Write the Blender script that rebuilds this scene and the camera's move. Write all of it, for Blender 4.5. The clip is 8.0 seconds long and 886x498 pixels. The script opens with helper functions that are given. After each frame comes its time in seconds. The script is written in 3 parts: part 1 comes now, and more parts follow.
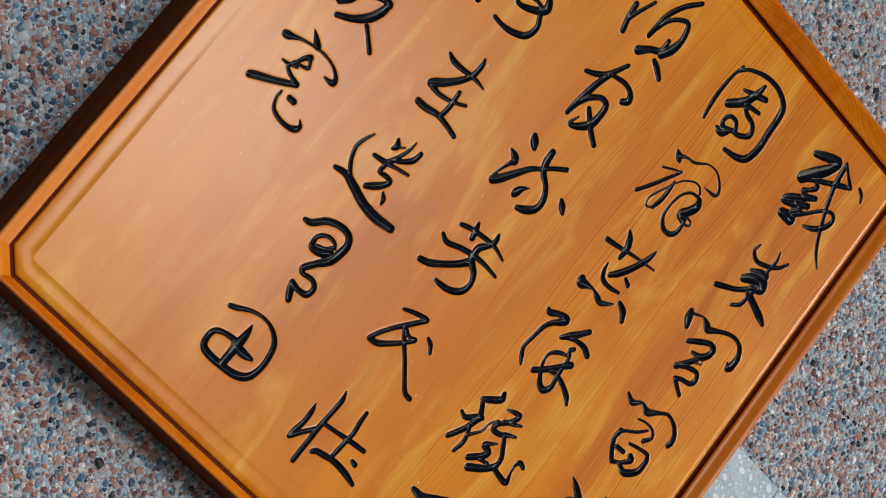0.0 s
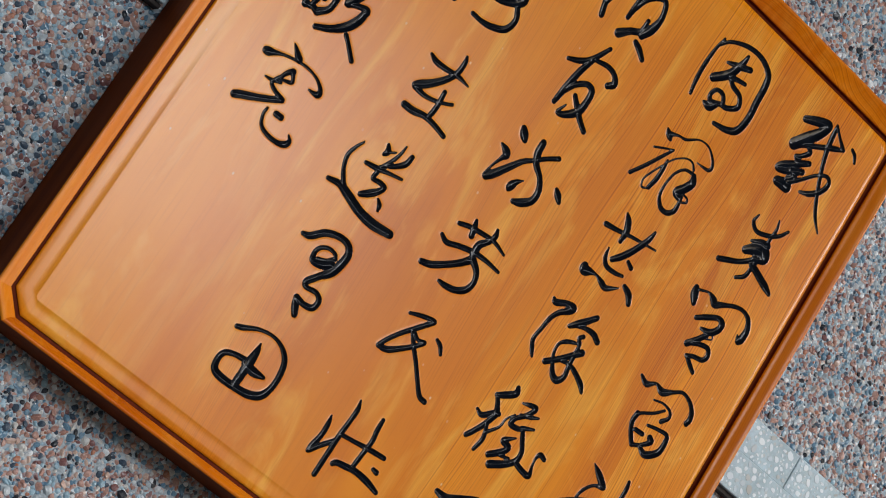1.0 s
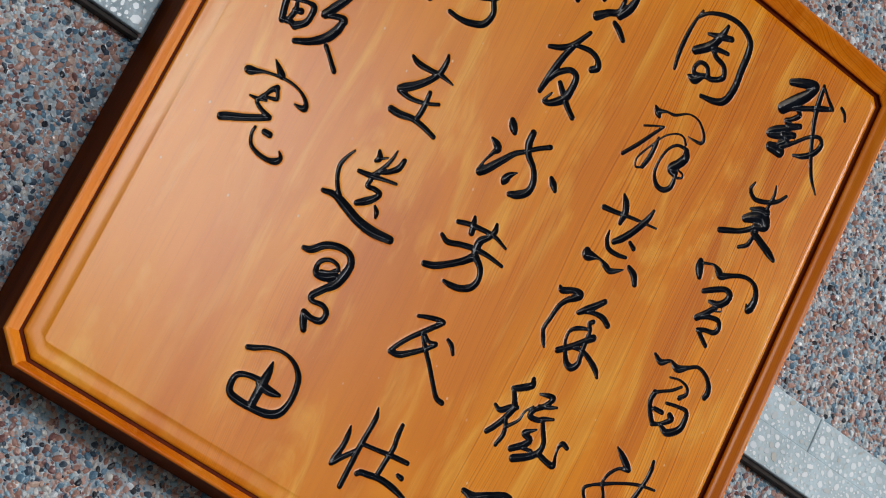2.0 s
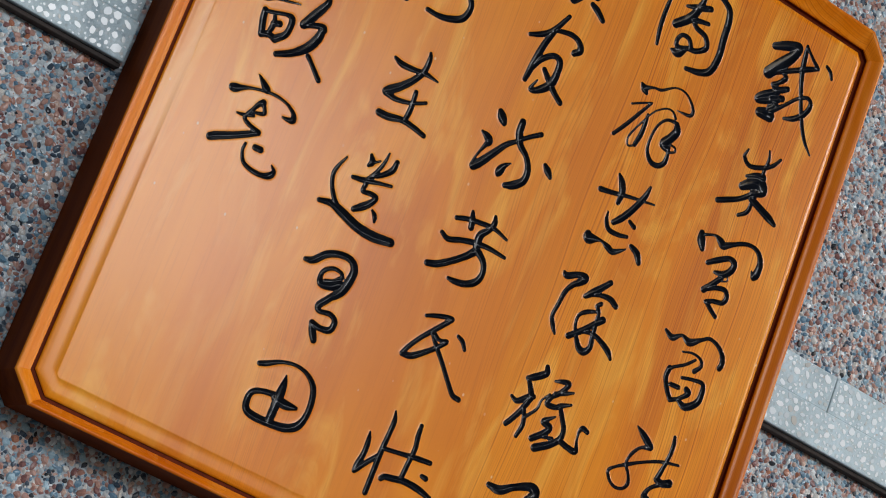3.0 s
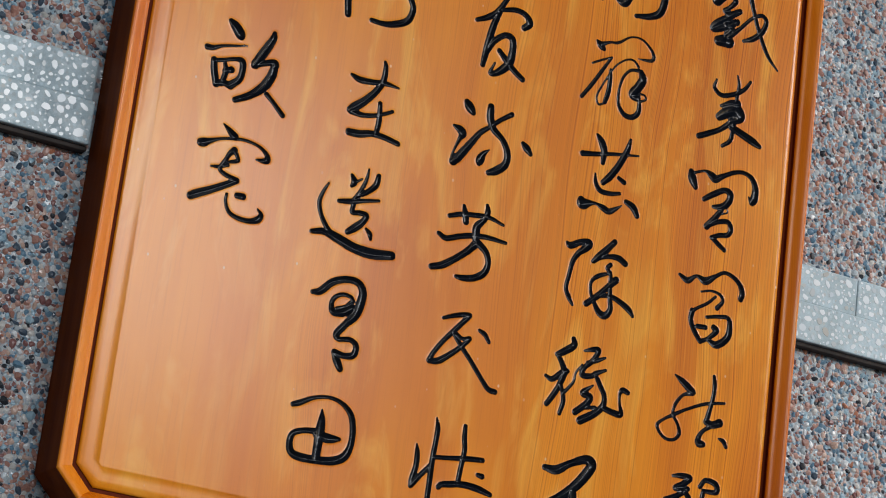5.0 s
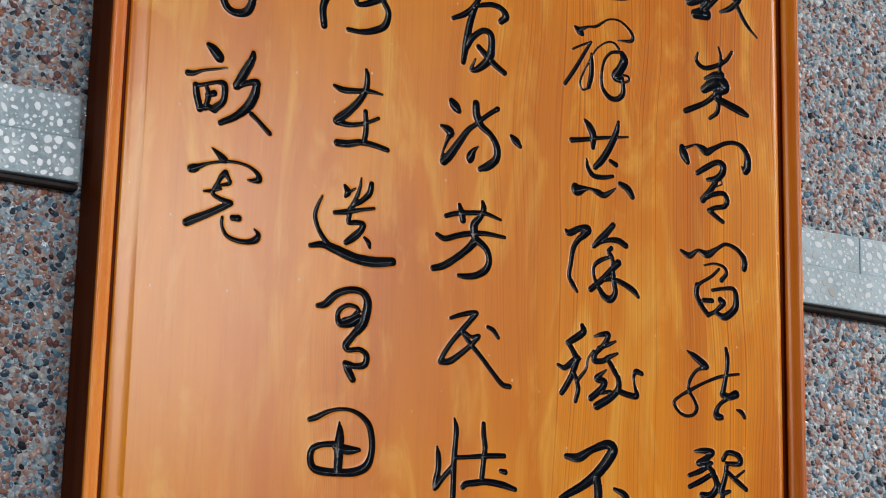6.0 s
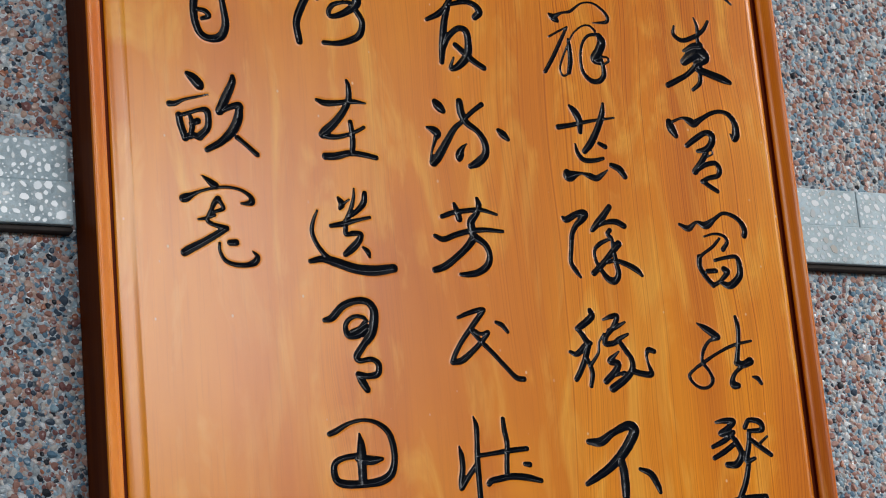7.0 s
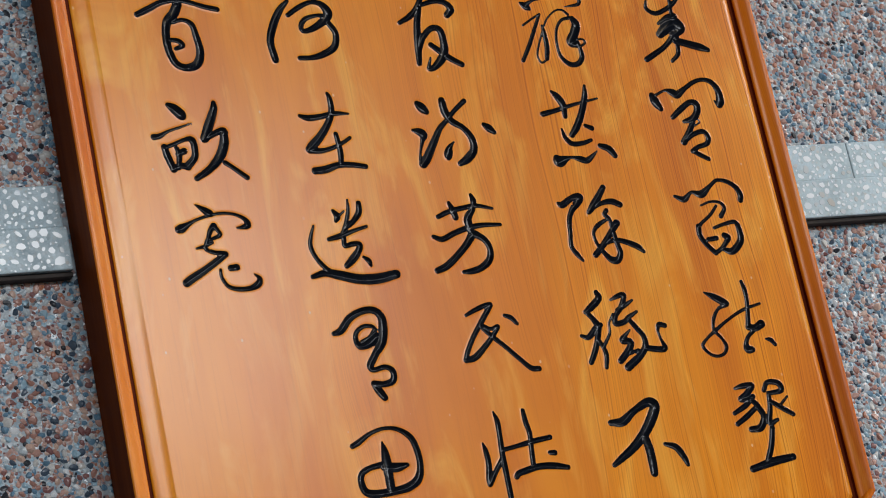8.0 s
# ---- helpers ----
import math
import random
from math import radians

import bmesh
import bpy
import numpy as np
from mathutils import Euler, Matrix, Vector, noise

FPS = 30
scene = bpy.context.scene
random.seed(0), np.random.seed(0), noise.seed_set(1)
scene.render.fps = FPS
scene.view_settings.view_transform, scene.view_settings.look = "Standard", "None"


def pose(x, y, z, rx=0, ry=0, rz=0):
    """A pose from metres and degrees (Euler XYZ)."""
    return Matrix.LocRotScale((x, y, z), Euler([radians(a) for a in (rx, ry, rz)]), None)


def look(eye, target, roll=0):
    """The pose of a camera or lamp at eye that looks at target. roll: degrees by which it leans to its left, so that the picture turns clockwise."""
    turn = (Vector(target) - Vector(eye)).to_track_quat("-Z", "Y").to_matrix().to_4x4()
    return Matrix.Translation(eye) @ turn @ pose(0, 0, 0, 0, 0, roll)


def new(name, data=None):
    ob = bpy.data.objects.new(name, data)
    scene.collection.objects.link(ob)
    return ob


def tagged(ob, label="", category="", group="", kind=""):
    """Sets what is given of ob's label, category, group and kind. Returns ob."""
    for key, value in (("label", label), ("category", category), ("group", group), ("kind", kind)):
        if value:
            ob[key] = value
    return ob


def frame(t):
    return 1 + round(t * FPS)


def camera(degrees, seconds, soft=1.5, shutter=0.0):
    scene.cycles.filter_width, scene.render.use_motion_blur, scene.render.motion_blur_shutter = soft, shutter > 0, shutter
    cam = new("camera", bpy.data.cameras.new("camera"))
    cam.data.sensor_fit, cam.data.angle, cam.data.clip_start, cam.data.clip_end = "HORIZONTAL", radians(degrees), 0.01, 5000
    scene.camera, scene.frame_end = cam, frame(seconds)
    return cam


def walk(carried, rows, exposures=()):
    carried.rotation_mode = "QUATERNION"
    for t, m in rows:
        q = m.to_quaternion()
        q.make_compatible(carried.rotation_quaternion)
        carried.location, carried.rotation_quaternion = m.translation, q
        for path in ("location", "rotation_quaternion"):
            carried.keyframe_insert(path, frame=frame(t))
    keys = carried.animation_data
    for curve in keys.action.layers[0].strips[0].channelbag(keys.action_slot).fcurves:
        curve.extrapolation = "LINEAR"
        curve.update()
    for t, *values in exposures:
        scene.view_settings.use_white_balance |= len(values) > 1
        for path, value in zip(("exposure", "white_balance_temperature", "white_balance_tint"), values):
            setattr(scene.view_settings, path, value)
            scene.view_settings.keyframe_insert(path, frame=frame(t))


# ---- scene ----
# A carved wooden plaque on a washed-pebble wall in an assumed porch, seen from the lower left through a long lens that
# only rolls.
cam = camera(20.6, 8.0, soft=1.05)
EYE = Vector((-1.0263, -2.0238, 1.5556))
# seconds, turn to the right, tilt up, roll (degrees)
PATH = [
    (0.0, 26.825, 16.17, 38.17),
    (0.5, 26.82, 16.17, 35.56),
    (1.0, 26.81, 16.175, 32.68),
    (1.5, 26.79, 16.145, 29.56),
    (3.0, 26.77, 16.09, 21.09),
    (3.5, 26.76, 16.09, 17.55),
    (4.0, 26.75, 16.09, 13.99),
    (4.5, 26.75, 16.09, 10.42),
    (6.0, 26.75, 16.11, 1.33),
    (6.5, 26.76, 16.12, -1.95),
    (7.0, 26.76, 16.13, -5.16),
    (7.5, 26.75, 16.14, -8.74),
    (8.0, 26.76, 16.13, -12.01),
]
walk(cam, [(t, pose(*EYE, 90 + tilt, 0, -turn) @ pose(0, 0, 0, 0, 0, roll)) for t, turn, tilt, roll in PATH],
     exposures=[(0.0, 0.0), (8.0, 0.0)])

# ---- light: a hazy sun past the open side of an added, unseen porch, and sky under its roof ----
SUN_ELEVATION, SUN_TURN = 30.0, 55.0          # degrees up, and degrees to the right of straight out from the wall
world = bpy.data.worlds.new("world")
scene.world = world
world.use_nodes = True
sky = world.node_tree.nodes.new("ShaderNodeTexSky")
sky.sky_type, sky.sun_disc = "NISHITA", False
sky.sun_elevation, sky.sun_rotation = radians(SUN_ELEVATION), radians(180 - SUN_TURN)
sky.air_density, sky.dust_density, sky.ozone_density = 1.0, 2.0, 2.0
background = world.node_tree.nodes["Background"]
background.inputs["Strength"].default_value = 0.15
world.node_tree.links.new(sky.outputs["Color"], background.inputs["Color"])
sun_data = bpy.data.lights.new("sun", "SUN")
sun_data.energy, sun_data.angle, sun_data.color = 1.4, radians(30), (0.97, 0.98, 1.0)
sun = new("sun", sun_data)
out = Vector((math.sin(radians(SUN_TURN)) * math.cos(radians(SUN_ELEVATION)), -math.cos(radians(SUN_TURN)) * math.cos(radians(SUN_ELEVATION)),
              math.sin(radians(SUN_ELEVATION))))
sun.matrix_world = look(out * 20, (0, 0, 0))
# added area lamp, high in the front opening, standing in for low sky: panel glare
glare_fill_data = bpy.data.lights.new("glare_fill_lamp", "AREA")
glare_fill_data.shape, glare_fill_data.size, glare_fill_data.size_y = "RECTANGLE", 5.5, 1.3
glare_fill_data.energy, glare_fill_data.color = 222, (0.97, 0.985, 1.0)
new("glare_fill_lamp", glare_fill_data).matrix_world = look((0.3, -7.3, 4.32), (0.3, 0, 2.2))


# ---- materials ----
def material(name):
    m = bpy.data.materials.new(name)
    m.use_nodes = True
    t = m.node_tree
    return m, t, t.nodes["Principled BSDF"]


def node(t, kind, **inputs):
    n = t.nodes.new("ShaderNode" + kind)
    for key, value in inputs.items():
        n.inputs[key.replace("_", " ")].default_value = value
    return n


def ramp(t, source, *stops):
    n = t.nodes.new("ShaderNodeValToRGB")
    while len(n.color_ramp.elements) < len(stops):
        n.color_ramp.elements.new(0.5)
    for e, (at, colour) in zip(n.color_ramp.elements, stops):
        e.position, e.color = at, (*colour, 1) if len(colour) == 3 else colour
    t.links.new(source, n.inputs["Fac"])
    return n.outputs["Color"]


def mapped(t, scale, kind="Object", turn=(0, 0, 0)):
    c = t.nodes.new("ShaderNodeTexCoord")
    m = t.nodes.new("ShaderNodeMapping")
    m.inputs["Scale"].default_value = scale
    m.inputs["Rotation"].default_value = turn
    t.links.new(c.outputs[kind], m.inputs["Vector"])
    return m.outputs["Vector"]


def noise_at(t, vector, scale, detail=4.0, rough=0.6, distortion=0.0):
    n = node(t, "TexNoise", Scale=scale, Detail=detail, Roughness=rough, Distortion=distortion)
    t.links.new(vector, n.inputs["Vector"])
    return n.outputs["Fac"]


def mixed(t, factor, a, b, blend="MIX"):
    n = t.nodes.new("ShaderNodeMix")
    n.data_type, n.blend_type = "RGBA", blend
    for value, slot in ((factor, n.inputs[0]), (a, n.inputs[6]), (b, n.inputs[7])):
        if hasattr(value, "links"):
            t.links.new(value, slot)
        elif isinstance(value, tuple):
            slot.default_value = (*value, 1)
        else:
            slot.default_value = value
    return n.outputs[2]


def relief(t, shader, height, strength, distance):
    b = node(t, "Bump", Strength=strength, Distance=distance)
    t.links.new(height, b.inputs["Height"])
    t.links.new(b.outputs["Normal"], shader.inputs["Normal"])


def wood(name, tint=(1.0, 1.0, 1.0), gloss=0.3, turn=(0, 0, 0), figure=1.0, coat=0.78, specks=False):
    """Varnished softwood: boards of several tones along z, drifting growth lines, pale and reddish figure, small specks."""
    m, t, s = material(name)
    tone = lambda r, g, b: (r * tint[0], g * tint[1], b * tint[2])
    # a coordinate that wanders sideways, so that the growth lines arch and drift
    drift = noise_at(t, mapped(t, (4.5, 4.5, 1.5), turn=turn), 1.0, 2, 0.45)
    x = t.nodes.new("ShaderNodeSeparateXYZ")
    t.links.new(mapped(t, (1, 1, 1), turn=turn), x.inputs[0])
    wander = node(t, "Math", )
    wander.operation = "MULTIPLY_ADD"
    wander.inputs[1].default_value = 0.11
    t.links.new(drift, wander.inputs[0])
    t.links.new(x.outputs["X"], wander.inputs[2])
    rings = []
    for scale, seed in ((600.0, 0.0), (34.0, 7.3)):
        c = t.nodes.new("ShaderNodeCombineXYZ")
        k = node(t, "Math")
        k.operation = "MULTIPLY"
        k.inputs[1].default_value = scale
        t.links.new(wander.outputs[0], k.inputs[0])
        t.links.new(k.outputs[0], c.inputs[0])
        c.inputs[1].default_value = seed
        rings.append(noise_at(t, c.outputs[0], 1.0, 3 if seed == 0 else 2, 0.6))
    wide = noise_at(t, mapped(t, (6.5, 6.5, 1.3), turn=turn), 1.0, 4, 0.5, 0.6)
    base = ramp(t, wide, (0.30, tone(0.60, 0.150, 0.003)), (0.46, tone(0.73, 0.209, 0.003)), (0.58, tone(0.83, 0.280, 0.006)), (0.74, tone(0.66, 0.176, 0.004)))
    flame = noise_at(t, mapped(t, (20, 20, 5.0), turn=turn), 1.0, 4, 0.6, 1.4)
    base = mixed(t, ramp(t, flame, (0.50, (0, 0, 0)), (0.68, (0.85 * figure,) * 3)), base, tone(0.90, 0.405, 0.045))
    blush = noise_at(t, mapped(t, (7, 7, 1.6), turn=turn), 1.0, 3, 0.5, 0.4)
    base = mixed(t, ramp(t, blush, (0.54, (0, 0, 0)), (0.70, (0.6 * figure,) * 3)), base, tone(0.74, 0.210, 0.010))
    board = node(t, "Math")
    board.operation = "MULTIPLY_ADD"
    board.inputs[1].default_value = 0.9
    t.links.new(wander.outputs[0], board.inputs[0])
    t.links.new(noise_at(t, mapped(t, (5, 5, 0.8), turn=turn), 1.0, 2, 0.5), board.inputs[2])
    strong = ramp(t, board.outputs[0], (0.50, (0.02 * figure,) * 3), (0.72, (0.95 * figure,) * 3))
    base = mixed(t, strong, base, ramp(t, rings[0], (0.37, (0.60, 0.38, 0.17)), (0.46, (0.94, 0.90, 0.80)), (0.62, (1.14, 1.20, 1.06))), "MULTIPLY")
    base = mixed(t, 0.3 * figure, base, ramp(t, rings[1], (0.34, (0.82, 0.68, 0.50)), (0.50, (1, 1, 1)), (0.72, (1.08, 1.12, 1.05))), "MULTIPLY")
    pores = noise_at(t, mapped(t, (520, 520, 14), turn=turn), 1.0, 2, 0.5)
    base = mixed(t, 0.14, base, ramp(t, pores, (0.34, (0.66, 0.52, 0.38)), (0.46, (1, 1, 1))), "MULTIPLY")
    if specks:
        dots = node(t, "TexVoronoi", Scale=1.0, Randomness=1.0)
        t.links.new(mapped(t, (42, 42, 30)), dots.inputs["Vector"])
        pick = ramp(t, dots.outputs["Distance"], (0.03, (0.8, 0.8, 0.8)), (0.06, (0, 0, 0)))
        some = ramp(t, noise_at(t, mapped(t, (9, 9, 9)), 1.0, 2, 0.5), (0.44, (0, 0, 0)), (0.56, (1, 1, 1)))
        base = mixed(t, mixed(t, 1.0, pick, some, "MULTIPLY"), base, (0.86, 0.58, 0.30))
    t.links.new(base, s.inputs["Base Color"])
    wear = noise_at(t, mapped(t, (26, 26, 9)), 1.0, 5, 0.65)
    t.links.new(ramp(t, wear, (0.3, (gloss - 0.05,) * 3), (0.7, (gloss + 0.09,) * 3)), s.inputs["Roughness"])
    s.inputs["Coat Weight"].default_value, s.inputs["Coat Roughness"].default_value = coat, 0.21
    s.inputs["Specular IOR Level"].default_value = 0.06
    relief(t, s, rings[0], 0.02, 0.0010)
    return m


WOOD = wood("varnished_cedar", gloss=0.34, specks=True)
WOOD_RIM = wood("varnished_cedar_rim", (0.93, 0.78, 0.8), 0.26, figure=0.6, coat=0.32)
WOOD_RIM_ACROSS = wood("varnished_cedar_rail", (0.93, 0.78, 0.8), 0.26, turn=(0, radians(90), 0), figure=0.6, coat=0.32)


def dark_wood():
    m, t, s = material("dark_stained_edge")
    grain = noise_at(t, mapped(t, (60, 60, 3)), 1.0, 4, 0.6)
    t.links.new(ramp(t, grain, (0.3, (0.11, 0.019, 0.002)), (0.7, (0.19, 0.038, 0.004))), s.inputs["Base Color"])
    s.inputs["Roughness"].default_value, s.inputs["Specular IOR Level"].default_value = 0.5, 0.03
    relief(t, s, grain, 0.15, 0.001)
    return m


DARK_WOOD = dark_wood()


def groove_wood():
    m, t, s = material("dark_red_groove")
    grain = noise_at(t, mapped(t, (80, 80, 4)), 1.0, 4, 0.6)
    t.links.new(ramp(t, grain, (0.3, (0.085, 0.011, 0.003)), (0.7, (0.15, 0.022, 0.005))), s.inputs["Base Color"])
    s.inputs["Roughness"].default_value, s.inputs["Specular IOR Level"].default_value = 0.5, 0.05
    return m


GROOVE = groove_wood()


def lacquer():
    m, t, s = material("black_lacquer")
    v = mapped(t, (1, 1, 1))
    t.links.new(ramp(t, noise_at(t, v, 90), (0.3, (0.002, 0.003, 0.006)), (0.7, (0.006, 0.009, 0.016))), s.inputs["Base Color"])
    t.links.new(ramp(t, noise_at(t, v, 160), (0.3, (0.10,) * 3), (0.7, (0.22,) * 3)), s.inputs["Roughness"])
    s.inputs["Specular IOR Level"].default_value = 0.33
    relief(t, s, noise_at(t, v, 260, 3), 0.2, 0.0008)
    return m


LACQUER = lacquer()


def cement(name, dark, light, bump=0.5):
    m, t, s = material(name)
    v = mapped(t, (1, 1, 1))
    grain = noise_at(t, v, 900, 4, 0.7)
    stain = noise_at(t, v, 14, 5, 0.6)
    c = mixed(t, 0.5, ramp(t, grain, (0.3, dark), (0.7, light)), ramp(t, stain, (0.35, dark), (0.65, light)))
    t.links.new(c, s.inputs["Base Color"])
    s.inputs["Roughness"].default_value = 0.85
    relief(t, s, grain, bump, 0.001)
    return m




def terrazzo():
    """Ground cement with small stones of several greys showing through, and dull stains."""
    m, t, s = material("grey_terrazzo_matrix")
    v = mapped(t, (1, 1, 1))
    grain = noise_at(t, v, 900, 4, 0.7)
    base = mixed(t, 0.5, ramp(t, grain, (0.3, (0.31, 0.42, 0.48)), (0.7, (0.52, 0.66, 0.74))), ramp(t, noise_at(t, v, 22, 5, 0.65, 0.5), (0.36, (0.28, 0.36, 0.40)), (0.5, (0.44, 0.54, 0.58)), (0.66, (0.58, 0.72, 0.80))))
    cells = node(t, "TexVoronoi", Scale=210.0, Randomness=1.0)
    t.links.new(v, cells.inputs["Vector"])
    split = t.nodes.new("ShaderNodeSeparateColor")
    t.links.new(cells.outputs["Color"], split.inputs[0])
    stones = ramp(t, split.outputs[0], (0.0, (0.26, 0.33, 0.38)), (0.35, (0.46, 0.52, 0.53)), (0.7, (0.55, 0.68, 0.76)), (1.0, (0.52, 0.47, 0.42)))
    inside = ramp(t, cells.outputs["Distance"], (0.30, (0.6, 0.6, 0.6)), (0.48, (0, 0, 0)))
    base = mixed(t, inside, base, stones)
    t.links.new(base, s.inputs["Base Color"])
    t.links.new(ramp(t, noise_at(t, v, 60, 3, 0.6), (0.35, (0.28,) * 3), (0.65, (0.6,) * 3)), s.inputs["Roughness"])
    relief(t, s, grain, 0.15, 0.001)
    return m


TERRAZZO = terrazzo()
JOINT = cement("tile_joint", (0.34, 0.38, 0.40), (0.52, 0.57, 0.60), 0.3)
# kept dark so the unseen ceiling and walls reflect little in the varnish
PLASTER = cement("unseen_dark_plaster", (0.10, 0.095, 0.085), (0.17, 0.16, 0.145), 0.2)
PAVING = cement("unseen_paving", (0.06, 0.06, 0.058), (0.12, 0.117, 0.11), 0.3)


def pebble_material(name, source):
    """Mixed river pebbles: one colour a stone, with a speckle of its own."""
    m, t, s = material(name)
    if source == "object":
        pick = t.nodes.new("ShaderNodeObjectInfo").outputs["Random"]
    elif source == "cells":
        cells = node(t, "TexVoronoi", Scale=175.0, Randomness=1.0)
        t.links.new(mapped(t, (1, 1, 1)), cells.inputs["Vector"])
        split = t.nodes.new("ShaderNodeSeparateColor")
        t.links.new(cells.outputs["Color"], split.inputs[0])
        pick = split.outputs[0]
    else:
        pick = t.nodes.new("ShaderNodeNewGeometry").outputs["Random Per Island"]
    n = t.nodes.new("ShaderNodeValToRGB")
    n.color_ramp.interpolation = "CONSTANT"
    shades = [(0.0, (0.37, 0.19, 0.15)), (0.13, (0.48, 0.28, 0.23)), (0.25, (0.23, 0.105, 0.10)), (0.33, (0.56, 0.39, 0.32)),
              (0.40, (0.12, 0.23, 0.33)), (0.53, (0.30, 0.45, 0.55)), (0.62, (0.055, 0.085, 0.125)), (0.70, (0.44, 0.50, 0.54)),
              (0.79, (0.58, 0.57, 0.55)), (0.88, (0.74, 0.77, 0.80)), (0.92, (0.025, 0.03, 0.04)), (0.97, (0.42, 0.17, 0.10))]
    while len(n.color_ramp.elements) < len(shades):
        n.color_ramp.elements.new(0.99)
    for e, (at, colour) in zip(n.color_ramp.elements, shades):
        e.position, e.color = at, (*colour, 1)
    t.links.new(pick, n.inputs["Fac"])
    speck = noise_at(t, mapped(t, (1, 1, 1)), 700, 3, 0.7)
    t.links.new(mixed(t, 0.5, n.outputs["Color"], ramp(t, speck, (0.3, (0.6, 0.6, 0.6)), (0.7, (1.25, 1.25, 1.25))), "MULTIPLY"), s.inputs["Base Color"])
    t.links.new(ramp(t, noise_at(t, mapped(t, (1, 1, 1)), 130, 2, 0.5), (0.35, (0.14,) * 3), (0.65, (0.5,) * 3)), s.inputs["Roughness"])
    if source == "cells":
        # small stones bedded in cement
        rim = ramp(t, cells.outputs["Distance"], (0.0, (0, 0, 0)), (0.45, (0.35, 0.35, 0.35)), (0.62, (1, 1, 1)))
        stone = s.inputs["Base Color"].links[0].from_socket
        t.links.new(mixed(t, rim, stone, (0.33, 0.385, 0.43)), s.inputs["Base Color"])
        relief(t, s, ramp(t, cells.outputs["Distance"], (0.0, (1, 1, 1)), (0.7, (0, 0, 0))), 0.6, 0.002)
    return m


PEBBLES = pebble_material("mixed_pebbles", "island")
PEBBLE_WALL = pebble_material("washed_pebble_wall", "cells")
PEBBLE = pebble_material("mixed_pebble", "object")


def chip_material():
    m, t, s = material("white_marble_chip")
    pick = t.nodes.new("ShaderNodeNewGeometry").outputs["Random Per Island"]
    t.links.new(ramp(t, pick, (0.0, (0.90, 0.94, 0.97)), (0.7, (0.80, 0.86, 0.90)), (0.88, (0.60, 0.68, 0.74)), (1.0, (0.50, 0.48, 0.44))), s.inputs["Base Color"])
    s.inputs["Roughness"].default_value = 0.2
    return m


CHIP = chip_material()


def strip_brown():
    m, t, s = material("brown_under_strip")
    t.links.new(ramp(t, noise_at(t, mapped(t, (1, 1, 1)), 120), (0.3, (0.016, 0.010, 0.008)), (0.7, (0.034, 0.022, 0.018))), s.inputs["Base Color"])
    s.inputs["Roughness"].default_value = 0.7
    return m


UNDER_STRIP = strip_brown()


# ---- helpers for meshes ----
def part(name, bm, mat, parent=None, label="", smooth=False):
    me = bpy.data.meshes.new(name)
    bm.to_mesh(me)
    bm.free()
    me.materials.append(mat)
    if smooth:
        me.polygons.foreach_set("use_smooth", [True] * len(me.polygons))
    ob = new(name, me)
    if parent:
        ob.parent = parent
    return tagged(ob, label)


def add_box(bm, lo, hi):
    r = bmesh.ops.create_cube(bm, size=1.0)
    size = [b - a for a, b in zip(lo, hi)]
    for v in r["verts"]:
        v.co = Vector([a + s * (c + 0.5) for a, s, c in zip(lo, size, v.co)])
    return r["verts"]


def box(lo, hi, bevel=0.0):
    bm = bmesh.new()
    add_box(bm, lo, hi)
    if bevel:
        bmesh.ops.bevel(bm, geom=bm.edges[:], offset=bevel, segments=2, affect="EDGES", profile=0.5)
    return bm


# ---- the wall, and an unseen porch added to block and shape its light ----
MID = 2.215                   # height of the terrazzo band's lower edge
wall = tagged(part("wall_north", box((-4.0, 0.0, 0.0), (9.0, 0.25, 5.3)), PEBBLE_WALL), "washed-pebble wall of mixed brown and blue-grey stones", "wall", kind="structure")
floor = tagged(part("floor", box((-60, -90, -0.2), (60, 0.25, 0.0)), PAVING), "dark grey stone paving in front of the wall", "floor", kind="structure")
# unseen, added: cuts off high sky so the upper panel reflects no glare
ceiling = tagged(part("ceiling", box((-4.0, -7.5, 5.3), (4.8, 0.25, 5.6)), PLASTER), "unseen dark grey ceiling, added to block the high sky", "ceiling", kind="structure")
# unseen, added: holds back sky from the left
wall_west = tagged(part("wall_west", box((-4.25, -7.5, 0.0), (-4.0, 0.25, 5.6)), PLASTER), "unseen dark grey side wall, added to block sky from the left", "wall", kind="structure")
# unseen, added: a dark thing for the panel's right part to reflect
reflection_wall = tagged(part("wall_south", box((3.4, -7.5, 0.0), (8.0, -7.1, 5.3)), PLASTER), "unseen dark grey wall, added to darken the panel's reflection on the right", "wall", kind="structure")

# the plaque's outline, about its own middle
HALF, LOW, HIGH, DEPTH = 0.374, MID - 0.3262, MID + 0.4200, 0.060


# ---- the plaque ----
def octagon(inset, y, cut):
    """The plaque's outline drawn in by inset, its corners cut. The top rail is a little wider than the bottom one, and the inner corners on one side are cut less."""
    drop = 0.0056 * min(1.0, max(0.0, (inset - 0.0055) / 0.0105))
    x0, x1, z0, z1 = -HALF + inset, HALF - inset, LOW + inset - drop, HIGH - inset - drop
    tight = cut * (1 - 0.55 * min(1.0, max(0.0, (inset - 0.0055) / 0.0105)))
    return [Vector(p) for p in ((x0 + cut, y, z0), (x1 - tight, y, z0), (x1, y, z0 + tight), (x1, y, z1 - tight),
                                (x1 - tight, y, z1), (x0 + cut, y, z1), (x0, y, z1 - cut), (x0, y, z0 + cut))]


